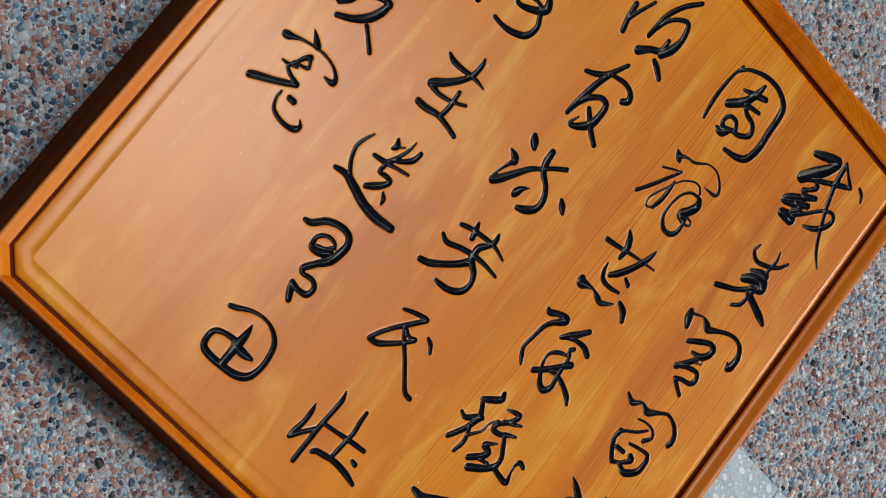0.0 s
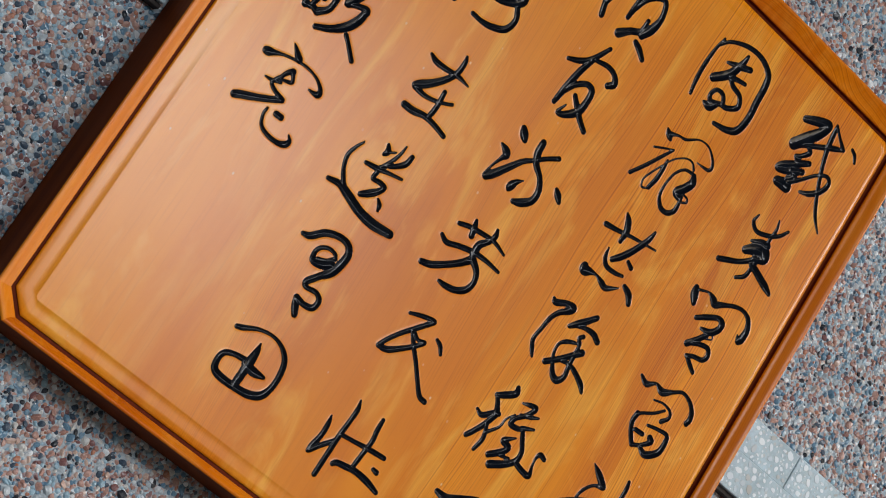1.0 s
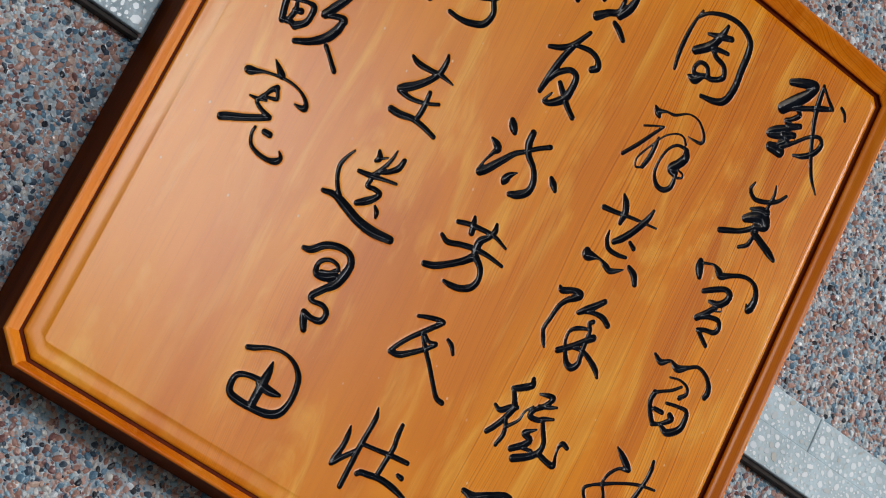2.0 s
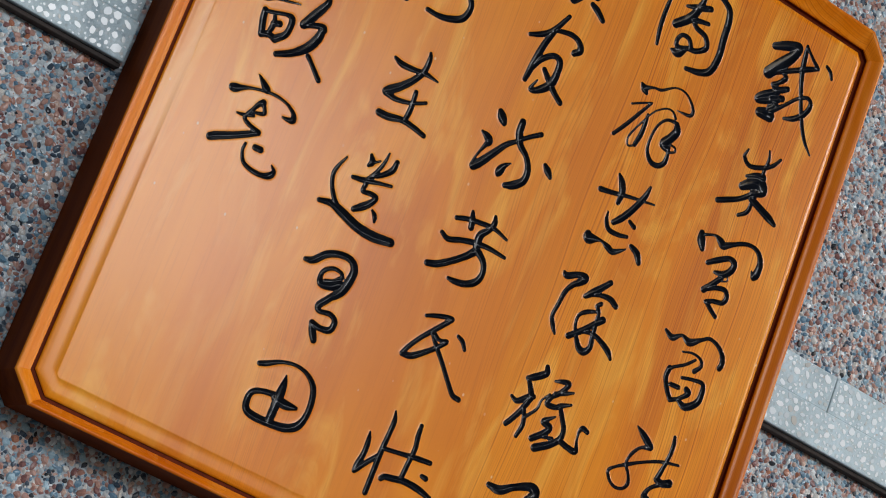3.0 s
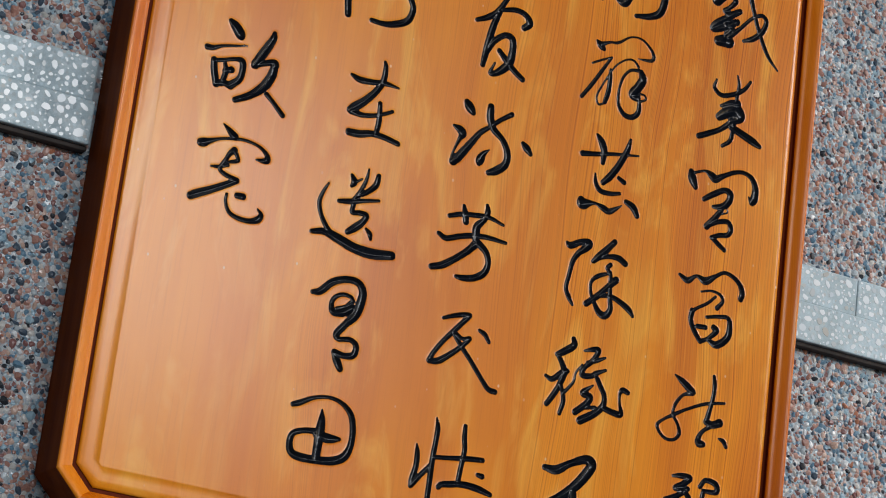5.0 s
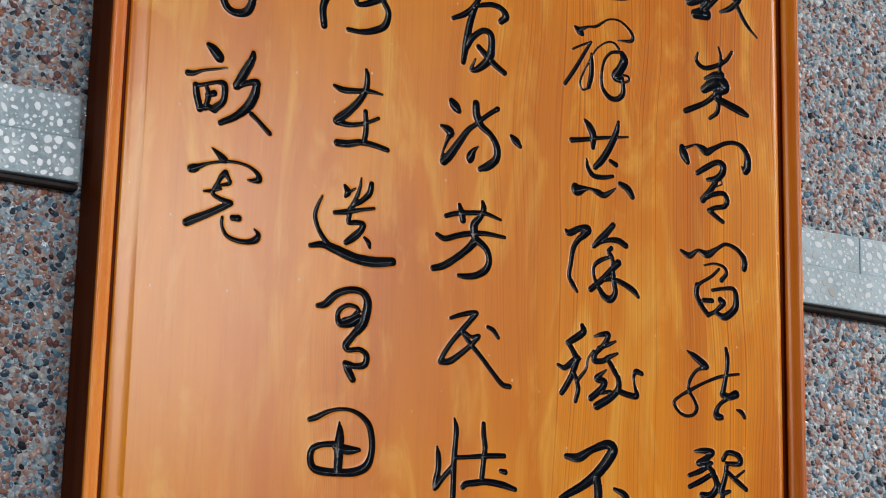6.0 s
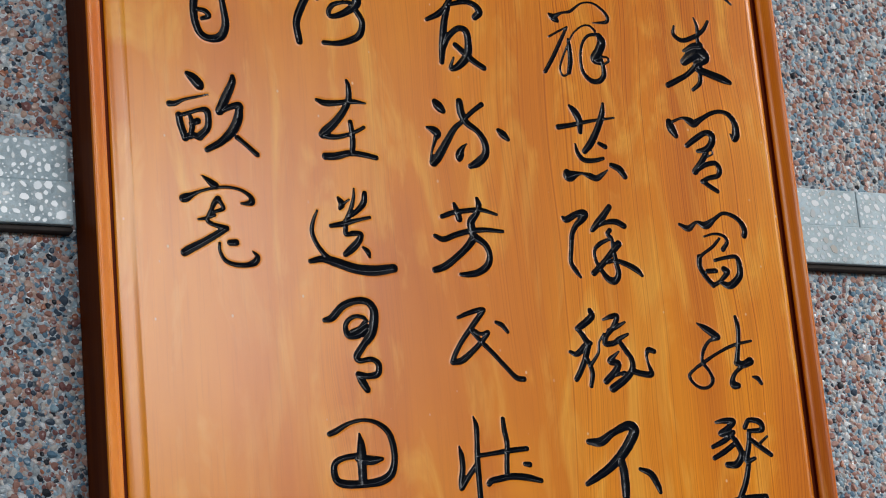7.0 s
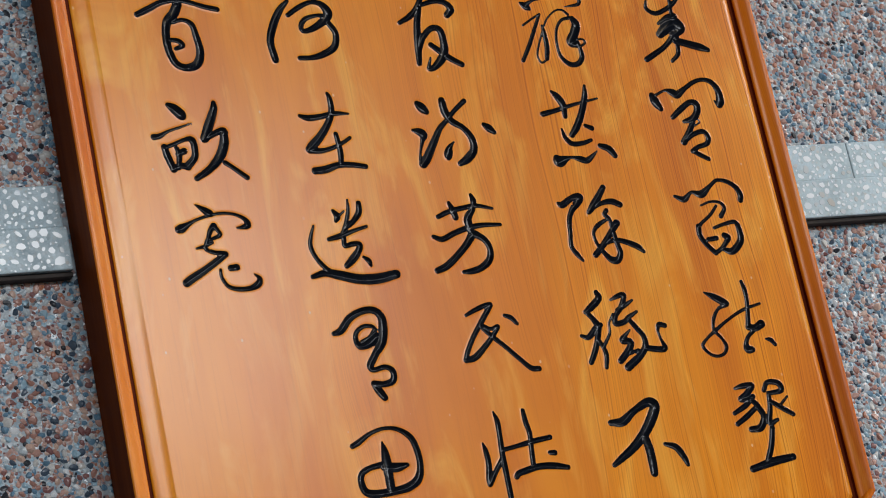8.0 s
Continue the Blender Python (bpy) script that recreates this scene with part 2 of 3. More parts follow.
def band(rings, sides=range(8), cap=False):
    """Faces between rings of eight corners, on the sides asked for; cap closes the last ring."""
    bm = bmesh.new()
    for k in sides:
        rows = [(bm.verts.new(r[k]), bm.verts.new(r[(k + 1) % 8])) for r in rings]
        for (a, b), (c, d) in zip(rows, rows[1:]):
            bm.faces.new((a, b, d, c))
    if cap:
        bm.faces.new([bm.verts.new(p) for p in rings[-1]])
    bmesh.ops.remove_doubles(bm, verts=bm.verts[:], dist=1e-5)
    bmesh.ops.recalc_face_normals(bm, faces=bm.faces[:])
    return bm


F = -DEPTH                     # the rim's outermost face
CUT = 0.0235
plaque = tagged(new("carved_plaque"), "varnished orange wood plaque with black calligraphy, hung on a pebble wall", "plaque")
# dark outer edge
part("outer_edge", band([octagon(0.004, 0.004, CUT), octagon(0, -0.003, CUT), octagon(0, F + 0.0014, CUT)]), DARK_WOOD, plaque, "dark-stained outer edge")
# rim, one length a side: a narrow land outside, then a slope down to the groove
for k, name in enumerate(("rim_rail", "rim_corner", "rim_stile", "rim_corner", "rim_rail", "rim_corner", "rim_stile", "rim_corner")):
    rings = [octagon(0, F + 0.0014, CUT), octagon(0.0004, F + 0.0005, CUT), octagon(0.0013, F, CUT), octagon(0.0030, F + 0.0003, CUT - 0.001),
             octagon(0.0050, F + 0.0013, CUT - 0.0018), octagon(0.0088, F + 0.0040, CUT - 0.0028), octagon(0.0115, F + 0.0059, CUT - 0.0035),
             octagon(0.0130, F + 0.0067, CUT - 0.0039), octagon(0.0154, F + 0.0074, CUT - 0.0042), octagon(0.0159, F + 0.0082, CUT - 0.0042), octagon(0.0160, F + 0.0095, CUT - 0.0042)]
    part(name, band(rings, (k,)), WOOD_RIM_ACROSS if k in (0, 4) else WOOD_RIM, plaque, smooth=True)
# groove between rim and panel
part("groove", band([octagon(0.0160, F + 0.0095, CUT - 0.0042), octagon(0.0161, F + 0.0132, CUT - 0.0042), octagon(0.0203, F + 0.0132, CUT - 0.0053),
                     octagon(0.0204, F + 0.0121, CUT - 0.0053)]), GROOVE, plaque, "dark red-brown groove inside the rim")
# panel: a soft arris, a low border, and a slope up to the raised field
P = F + 0.0093
rings = [octagon(0.0204, F + 0.0121, CUT - 0.0053)]
for inset, sunk, cut in ((0.0206, 0.0023, 0.0181), (0.0212, 0.0017, 0.0178), (0.0226, 0.0014, 0.0172), (0.0280, 0.0011, 0.0145), (0.0325, 0.0010, 0.0120), (0.0342, 0.0009, 0.0110),
                         (0.0366, 0.0004, 0.0080), (0.0384, 0.0001, 0.0050), (0.0400, 0.0, 0.0025), (0.0415, 0.0, 0.00005)):
    ring = octagon(inset, P, cut)
    for v, full in zip(ring, (0.55, 0.0, 0.0, 0.0, 0.0, 0.6, 1.0, 1.0)):
        v.y += sunk * full if inset > 0.0215 else sunk
    rings.append(ring)
part("panel_border", band(rings[:-1]), WOOD, plaque, smooth=True)
part("panel_margin", band(rings[-2:]), WOOD, plaque)
PANEL_Y = P


# ---- carving: the field is cut by the brush strokes, and the cuts are lacquered black ----
CELL = 0.0009
FIELD_X, FIELD_Z0, FIELD_Z1 = HALF - 0.0415, LOW + 0.0415 - 0.0056, HIGH - 0.0415 - 0.0056
COLS, ROWS = round(2 * FIELD_X / CELL), round((FIELD_Z1 - FIELD_Z0) / CELL)
GX = np.linspace(-FIELD_X, FIELD_X, COLS + 1)
GZ = np.linspace(FIELD_Z0, FIELD_Z1, ROWS + 1)
reach = np.full((ROWS + 1, COLS + 1), 0.02)          # signed distance to the nearest stroke's edge, negative inside
owner = np.zeros((ROWS + 1, COLS + 1), int)          # the character that is nearest
names = []


def brush(line, *points):
    """One brush stroke: rows of x, z and half width along a smooth line, added to the character's line."""
    p = [Vector((x, z, w * 0.5)) * 1e-4 for x, z, w in points]
    q = [p[0] * 2 - p[1], *p, p[-1] * 2 - p[-2]]
    for k in range(1, len(q) - 2):
        a, b, c, d = q[k - 1:k + 3]
        steps = max(4, round((c - b).length / 0.0004))
        for i in range(steps + 1):
            u = i / steps
            line.append(0.5 * (2 * b + (c - a) * u + (2 * a - 5 * b + 4 * c - d) * u * u + (3 * b - a - 3 * c + d) * u ** 3))


def character(line, x, z):
    """Cuts a character's strokes into the field about (x, z)."""
    names.append((x, z))
    pts = np.array([(v.x + x, v.y + z + MID, max(v.z, 0.0007) * (1 + 0.04 * noise.noise(Vector((v.x * 240, v.y * 240, x * 50))))) for v in line])
    m = 0.008
    i0, i1 = np.searchsorted(GX, (pts[:, 0].min() - m, pts[:, 0].max() + m))
    j0, j1 = np.searchsorted(GZ, (pts[:, 1].min() - m, pts[:, 1].max() + m))
    gx, gz = GX[None, i0:i1], GZ[j0:j1, None]
    near = np.full((j1 - j0, i1 - i0), 0.02)
    for px, pz, r in pts:
        near = np.minimum(near, np.sqrt((gx - px) ** 2 + (gz - pz) ** 2) - r)
    old = reach[j0:j1, i0:i1]
    owner[j0:j1, i0:i1] = np.where(near < old, len(names), owner[j0:j1, i0:i1])
    reach[j0:j1, i0:i1] = np.minimum(old, near)


def mesh_of(name, co, quads, mat, label, smooth=True):
    """A mesh of the quads' own corners only, as a part of the plaque."""
    used, back = np.unique(quads, return_inverse=True)
    me = bpy.data.meshes.new(name)
    me.from_pydata(co[used].tolist(), [], back.reshape(-1, 4).tolist())
    me.materials.append(mat)
    me.polygons.foreach_set("use_smooth", [smooth] * len(me.polygons))
    ob = new(name, me)
    ob.parent = plaque
    return tagged(ob, label)


def carve():
    """Builds the wooden field and each cut character as meshes that share their edges."""
    x, z = np.meshgrid(GX, GZ)
    x, z = x.copy(), z.copy()
    inside = (reach[:-1, :-1] + reach[1:, :-1] + reach[:-1, 1:] + reach[1:, 1:]) < 0
    # corners where cut and uncut cells meet move onto the stroke's edge
    pad = np.zeros((ROWS + 2, COLS + 2))
    pad[1:-1, 1:-1] = inside
    count = pad[:-1, :-1] + pad[1:, :-1] + pad[:-1, 1:] + pad[1:, 1:]
    edge = (count > 0) & (count < 4)
    dz, dx = np.gradient(reach, GZ[1] - GZ[0], GX[1] - GX[0])
    size = np.maximum(np.hypot(dx, dz), 0.3)
    step = np.clip(reach, -0.8 * CELL, 0.8 * CELL) / size ** 2
    x[edge] -= (step * dx)[edge]
    z[edge] -= (step * dz)[edge]
    deep = np.where(edge | (reach > 0), 0.0, 0.0046 * (1 - np.exp(np.minimum(reach, 0.0) / 0.0032)))
    deep = np.where(count == 4, deep, 0.0)
    # the paint's lip stands a hair above the wood at the edge
    y = PANEL_Y + deep
    y = np.where(edge, PANEL_Y - 0.00015, y)
    co = np.stack([x.ravel(), y.ravel(), z.ravel()], 1)
    index = np.arange((ROWS + 1) * (COLS + 1)).reshape(ROWS + 1, COLS + 1)
    quads = np.stack([index[:-1, :-1], index[:-1, 1:], index[1:, 1:], index[1:, :-1]], -1)
    mesh_of("panel_field", co, quads[~inside].reshape(-1, 4), WOOD, "orange varnished wood field with arching grain")
    who = owner[:-1, :-1]
    for k in range(len(names)):
        mesh_of("carved_character", co, quads[inside & (who == k + 1)].reshape(-1, 4), LACQUER, "cursive character carved into the wood and lacquered black")


# ---- the calligraphy: brush strokes, each a row of (x, z, width) in tenths of a millimetre about the character's middle ----
g = []
brush(g, (-179, 400, 52), (-127, 361, 93), (-76, 305, 104), (-58, 274, 62))
brush(g, (-368, 91, 62), (-309, 99, 51), (-219, 142, 31), (-89, 179, 26), (15, 209, 13))
brush(g, (-284, -13, 67), (-271, -101, 72), (-233, -230, 72))
brush(g, (-297, -23, 41), (-194, 11, 41), (-77, 52, 41), (-12, 47, 67), (3, -28, 67), (-14, -125, 67), (-92, -207, 77))
brush(g, (-233, -224, 67), (-156, -202, 62), (-92, -215, 72))
brush(g, (-181, 0, 36), (-156, -87, 57), (-182, -218, 51))
brush(g, (-168, -88, 51), (-104, -60, 67))
brush(g, (265, 404, 47), (257, 342, 73), (184, 189, 94), (118, 56, 88))
brush(g, (105, 37, 52), (196, 87, 57), (302, 127, 63), (328, 104, 58))
brush(g, (312, 102, 78), (295, -4, 94), (234, -128, 94), (115, -246, 72), (-28, -332, 57))
brush(g, (272, -193, 52), (337, -244, 47), (402, -301, 52), (459, -350, 52))
character(g, -0.2594, 0.0969)
g = []
brush(g, (-141, 396, 20), (-82, 352, 56), (-31, 312, 77), (2, 298, 36))
brush(g, (-342, 171, 76), (-314, 179, 86), (-262, 205, 56), (-173, 248, 31), (-44, 285, 31), (85, 302, 31), (214, 284, 31), (305, 230, 46), (323, 174, 67), (278, 156, 46), (218, 152, 21))
brush(g, (-6, 183, 66), (-45, 141, 51), (-77, 74, 41), (-103, 21, 46), (-118, -31, 41), (-47, -68, 46), (56, -88, 51))
brush(g, (-6, 183, 51), (27, 136, 41), (37, 92, 41), (-59, 56, 31))
brush(g, (-208, -20, 20), (-136, -7, 35), (-46, 27, 31))
brush(g, (56, -93, 61), (-48, -161, 66), (-176, -237, 71), (-303, -305, 80), (-359, -340, 75))
brush(g, (-17, -238, 30), (-18, -308, 35), (27, -396, 40), (117, -432, 46), (233, -433, 51), (316, -400, 66), (342, -347, 46), (299, -301, 15))
brush(g, (85, -228, 61), (142, -224, 66))
character(g, -0.2542, -0.0015)
g = []
brush(g, (-265, 241, 38), (-178, 215, 65), (-41, 227, 59), (96, 250, 54), (234, 242, 22))
brush(g, (58, 459, 33), (73, 402, 54), (64, 267, 65), (-3, 139, 70), (-101, 21, 81), (-184, -55, 91), (-234, -100, 75))
brush(g, (-226, -107, 75), (-104, -119, 54), (33, -86, 43), (144, -35, 38), (200, -2, 38))
brush(g, (64, 42, 49), (74, -76, 59), (72, -181, 59), (56, -275, 54))
brush(g, (-217, -316, 74), (-109, -308, 75), (28, -271, 64), (165, -276, 59), (302, -299, 54))
character(g, -0.1233, 0.0965)
g = []
brush(g, (-60, 308, 37), (-28, 252, 69), (-51, 206, 37))
brush(g, (-29, 239, 32), (48, 299, 21))
brush(g, (105, 409, 21), (95, 317, 37), (57, 196, 48), (8, 101, 48))
brush(g, (213, 369, 53), (195, 276, 64), (119, 190, 53), (22, 120, 42))
brush(g, (-157, 32, 42), (-33, 58, 58), (103, 98, 42), (245, 134, 32))
brush(g, (-5, 87, 48), (-7, 22, 53), (-8, -42, 47), (73, -29, 53), (140, -40, 58), (111, -107, 69), (42, -178, 79), (-29, -237, 58))
brush(g, (151, -160, 26), (198, -201, 53), (213, -251, 32))
brush(g, (-283, 173, 21), (-327, 78, 37), (-351, -26, 47), (-318, -138, 47), (-254, -233, 52), (-201, -279, 47))
brush(g, (-388, -320, 47), (-255, -292, 73), (-122, -322, 94), (64, -373, 100), (253, -383, 105), (450, -352, 85))
character(g, -0.1294, -0.0064)
g = []
brush(g, (-343, 163, 46), (-264, 190, 72), (-155, 300, 73), (-20, 357, 68), (100, 353, 73), (160, 277, 84), (149, 150, 94), (119, 46, 83), (64, -21, 78))
brush(g, (77, 169, 42), (43, 204, 42), (-37, 209, 42), (-110, 165, 47), (-138, 100, 52), (-108, 27, 72), (-1, 49, 88), (81, 106, 78))
brush(g, (-81, 67, 36), (0, 107, 26), (50, 154, 36))
brush(g, (64, -14, 73), (9, -88, 72), (-46, -168, 72), (-21, -211, 52), (99, -194, 52), (165, -239, 62), (149, -327, 67), (55, -354, 62), (-43, -342, 67))
brush(g, (-43, -342, 67), (-7, -414, 82), (33, -480, 67))
character(g, -0.1244, -0.1105)
g = []
brush(g, (-303, 190, 50), (-238, 218, 56), (-105, 291, 41), (40, 325, 36), (172, 302, 46), (276, 222, 62), (318, 102, 67), (322, -45, 66), (278, -170, 81), (171, -237, 81), (13, -263, 76), (-170, -268, 80), (-260, -236, 75), (-284, -141, 65), (-257, -67, 60), (-165, -25, 55), (-33, -5, 61))
brush(g, (-34, -30, 76), (84, -47, 91), (197, -33, 41))
brush(g, (-8, 199, 20), (1, 107, 71), (-2, -16, 101), (-5, -125, 91), (-8, -247, 86))
character(g, -0.1319, -0.2196)
g = []
brush(g, (-234, 326, 65), (-195, 279, 103), (-155, 237, 60))
brush(g, (-341, 56, 32), (-273, 33, 81), (-238, -2, 86), (-262, -57, 48), (-308, -179, 27), (-324, -259, 37))
brush(g, (-304, -295, 91), (-241, -223, 91), (-138, -68, 75), (-50, 61, 60), (36, 137, 49), (152, 244, 49), (269, 333, 55))
brush(g, (31, 347, 76), (40, 230, 87), (92, 131, 76), (200, 52, 65), (266, -59, 76), (261, -177, 82), (173, -266, 87), (88, -310, 59))
brush(g, (69, -82, 11), (11, -141, 59), (-19, -210, 92), (-26, -250, 48))
brush(g, (427, 79, 49), (473, 40, 82), (522, -7, 49))
character(g, -0.0027, 0.0954)
g = []
brush(g, (-258, 167, 48), (-142, 210, 53), (-3, 237, 53), (163, 255, 48), (329, 218, 32))
brush(g, (-116, 302, 37), (-92, 228, 69), (-76, 152, 69))
brush(g, (132, 368, 38), (146, 305, 64), (120, 224, 59), (47, 127, 85), (56, -1, 85))
brush(g, (-347, -29, 47), (-261, -58, 58), (-123, -6, 58), (16, 34, 59), (183, 56, 53), (377, 50, 38))
brush(g, (54, -39, 85), (-18, -123, 74), (-131, -223, 69), (-271, -325, 73), (-381, -366, 63))
brush(g, (83, -24, 80), (176, -91, 69), (214, -190, 64), (182, -295, 74), (82, -368, 69), (-29, -396, 63), (-111, -399, 42))
character(g, -0.0037, -0.0048)
g = []
brush(g, (-337, 193, 62), (-184, 225, 51), (23, 278, 40), (308, 334, 23))
brush(g, (-188, 427, 34), (-133, 366, 79), (-94, 277, 79), (-95, 156, 51))
brush(g, (197, 475, 34), (169, 350, 68), (91, 178, 74), (10, 47, 79), (-68, -42, 62))
brush(g, (104, 50, 45), (170, 20, 57))
brush(g, (-166, 26, 22), (-148, -65, 50), (-88, -133, 56), (29, -133, 51), (133, -105, 39))
brush(g, (-293, -281, 83), (-272, -313, 122), (-198, -289, 67), (-125, -276, 33), (-39, -298, 67), (33, -317, 67), (109, -271, 45), (171, -221, 14))
brush(g, (218, -170, 56), (304, -206, 79), (359, -281, 62))
character(g, 0.1408, 0.0922)
g = []
brush(g, (-389, 262, 33), (-347, 240, 71), (-229, 304, 66), (-147, 308, 94), (-173, 258, 83), (-250, 184, 61), (-304, 87, 55), (-329, -59, 49), (-347, -190, 49), (-303, -277, 55), (-258, -338, 33))
brush(g, (146, 396, 61), (76, 310, 72), (-2, 223, 78), (-70, 150, 55))
brush(g, (-79, 144, 44), (-33, 180, 44), (86, 232, 50), (204, 244, 67), (289, 207, 67))
brush(g, (125, 156, 50), (94, 114, 50), (135, 65, 44), (143, -39, 50), (155, -169, 55), (172, -285, 61), (124, -360, 77), (52, -348, 72), (-15, -263, 50), (-67, -164, 39), (-70, -60, 39), (1, 13, 50), (120, 69, 33))
brush(g, (205, 19, 78), (111, -82, 66), (18, -182, 66), (-104, -292, 66))
brush(g, (33, -181, 44), (150, -156, 50), (265, -185, 61), (379, -240, 67), (434, -295, 39))
character(g, 0.1402, -0.0081)
g = []
brush(g, (-218, 205, 36), (-129, 244, 46), (-8, 284, 51), (59, 290, 46), (3, 223, 56), (-95, 105, 56), (-192, -13, 51), (-276, -141, 51), (-313, -223, 55))
brush(g, (-313, -228, 60), (-213, -208, 66), (-77, -101, 56), (20, -8, 51), (85, 71, 46), (9, 52, 41), (-56, 84, 41))
brush(g, (-95, 93, 51), (-7, -10, 51), (109, -123, 51), (236, -259, 51), (339, -361, 56), (419, -375, 56))
brush(g, (180, 172, 41), (241, 145, 52), (292, 83, 41))
character(g, -0.0004, -0.1077)
g = []
brush(g, (-314, 145, 20), (-299, 64, 55), (-296, -54, 59), (-321, -185, 64), (-329, -249, 49))
brush(g, (-318, -243, 49), (-242, -134, 54), (-160, -35, 50), (-131, 26, 35))
brush(g, (-142, 430, 20), (-119, 336, 55), (-125, 193, 55), (-137, 26, 60), (-139, -163, 60), (-142, -387, 59))
brush(g, (-117, 62, 45), (28, 83, 45), (214, 113, 55), (388, 133, 51))
brush(g, (166, 414, 46), (170, 306, 56), (186, 188, 55), (171, 44, 55), (157, -100, 55))
brush(g, (-41, -205, 55), (-9, -175, 60), (71, -157, 65), (203, -133, 65), (362, -141, 70), (507, -171, 51))
brush(g, (354, -13, 45), (402, -19, 56))
character(g, -0.0017, -0.2253)
g = []
brush(g, (-159, 392, 53), (-148, 330, 74), (-250, 247, 74), (-322, 203, 53))
brush(g, (-316, 204, 53), (-270, 145, 58), (-219, 62, 74))
brush(g, (-423, -29, 37), (-349, -48, 58), (-248, 35, 68), (-191, 64, 53))
brush(g, (-220, 37, 74), (-270, -104, 63), (-331, -220, 63), (-382, -297, 57))
brush(g, (-249, -77, 47), (-201, -222, 52), (-229, -360, 47))
brush(g, (-32, 164, 21), (-93, 72, 26), (-113, -29, 32), (-203, -148, 42))
brush(g, (-24, 303, 27), (62, 335, 53), (133, 341, 59), (85, 236, 59), (-5, 141, 53), (-24, 65, 64), (75, 73, 58), (134, 115, 53), (235, 166, 32))
brush(g, (26, 194, 48), (127, 240, 48), (215, 285, 27))
brush(g, (132, 90, 53), (197, -6, 59), (248, -89, 59), (242, -190, 69), (152, -284, 79), (6, -381, 84))
brush(g, (112, -12, 21), (8, -107, 69), (91, -131, 69), (59, -203, 74), (-59, -311, 68))
brush(g, (-15, -263, 37), (156, -221, 42))
brush(g, (241, -202, 64), (352, -227, 64), (452, -225, 64), (430, -126, 32), (421, -39, 37), (447, 14, 59), (509, 1, 54))
character(g, 0.1364, -0.1143)
g = []
brush(g, (-344, 207, 62), (-213, 208, 93), (-70, 297, 73), (101, 369, 94), (168, 324, 110), (76, 171, 110), (-43, 42, 99), (-173, -62, 88), (-315, -147, 72), (-405, -200, 51))
brush(g, (-15, 44, 88), (5, -77, 93), (5, -222, 93), (-1, -319, 83))
brush(g, (187, -55, 42), (296, -98, 73), (359, -204, 68), (382, -276, 47))
character(g, 0.1386, -0.2255)
g = []
brush(g, (-406, 236, 70), (-386, 167, 103), (-342, 88, 61))
brush(g, (-356, 242, 33), (-242, 285, 33), (-158, 257, 85), (-110, 234, 85), (-18, 290, 57), (112, 362, 48), (227, 387, 48), (325, 354, 62), (381, 260, 77), (377, 147, 96), (356, 104, 81))
brush(g, (309, 150, 19), (332, 119, 48))
brush(g, (-226, -9, 56), (-122, 66, 66), (8, 143, 62), (81, 123, 81), (75, 44, 80), (8, -30, 76), (-106, -61, 42))
brush(g, (57, -36, 19), (66, -79, 19), (1, -115, 19))
brush(g, (-8, -76, 66), (-77, -173, 66), (-164, -282, 75))
brush(g, (-145, -258, 66), (-30, -201, 56), (84, -177, 57), (129, -238, 61), (99, -308, 57), (-16, -343, 52), (-93, -384, 51))
brush(g, (-81, -383, 56), (-10, -430, 56), (73, -476, 52))
character(g, 0.2758, 0.1026)
g = []
brush(g, (-410, 263, 37), (-310, 225, 69), (-208, 294, 37), (-99, 268, 84), (17, 345, 47), (121, 406, 42), (243, 379, 52), (325, 311, 61), (351, 237, 70), (339, 181, 66))
brush(g, (-137, 149, 23), (-19, 183, 28), (90, 167, 37), (128, 106, 42), (67, 24, 56))
brush(g, (39, 136, 33), (-54, 45, 37), (-170, -31, 37), (-227, -80, 51))
brush(g, (-222, -68, 64), (-229, -166, 60), (-175, -268, 60), (-97, -358, 55))
brush(g, (-97, -358, 51), (-7, -307, 46), (86, -212, 65), (51, -183, 69))
brush(g, (-45, -95, 37), (85, -61, 42), (210, -49, 51), (239, -144, 70), (218, -254, 79), (100, -351, 78), (-8, -318, 46))
brush(g, (-147, -212, 51), (-48, -203, 55))
character(g, 0.2743, -0.0088)
g = []
brush(g, (-267, 364, 20), (-169, 311, 74), (-75, 251, 82), (-44, 225, 57), (-145, 188, 37), (-216, 107, 41), (-248, 28, 37), (-248, -38, 41), (-189, -119, 37), (-158, -202, 45), (-200, -271, 36), (-288, -292, 36), (-372, -255, 36), (-420, -173, 40), (-350, -102, 32), (-248, -38, 41), (-78, 60, 33), (126, 152, 37), (340, 203, 29))
brush(g, (189, 445, 41), (204, 360, 54), (200, 244, 50), (174, 108, 54), (147, -9, 62))
brush(g, (145, -28, 74), (221, -42, 78), (301, -7, 87))
brush(g, (198, -63, 49), (116, -126, 45), (73, -195, 57), (78, -252, 86), (128, -258, 65))
brush(g, (311, -165, 25), (365, -180, 54), (401, -229, 45))
character(g, 0.2665, -0.1207)
g = []
brush(g, (-254, 255, 33), (-161, 272, 60), (-55, 268, 66), (-128, 196, 66), (-215, 141, 59), (-111, 131, 60), (-41, 62, 60))
brush(g, (-67, 159, 53), (-180, 75, 59), (-322, 10, 46))
brush(g, (-63, 48, 53), (-192, -34, 59), (-317, -100, 52))
brush(g, (-54, 79, 66), (-1, -52, 73), (-66, -156, 79), (-176, -167, 66))
brush(g, (72, 209, 53), (129, 283, 53), (250, 266, 67), (265, 191, 60), (116, 173, 47))
brush(g, (116, 173, 53), (94, 33, 60), (51, -120, 66), (147, -98, 40))
brush(g, (112, 95, 47), (217, 21, 60), (338, -60, 53))
brush(g, (226, 52, 33), (318, 123, 27))
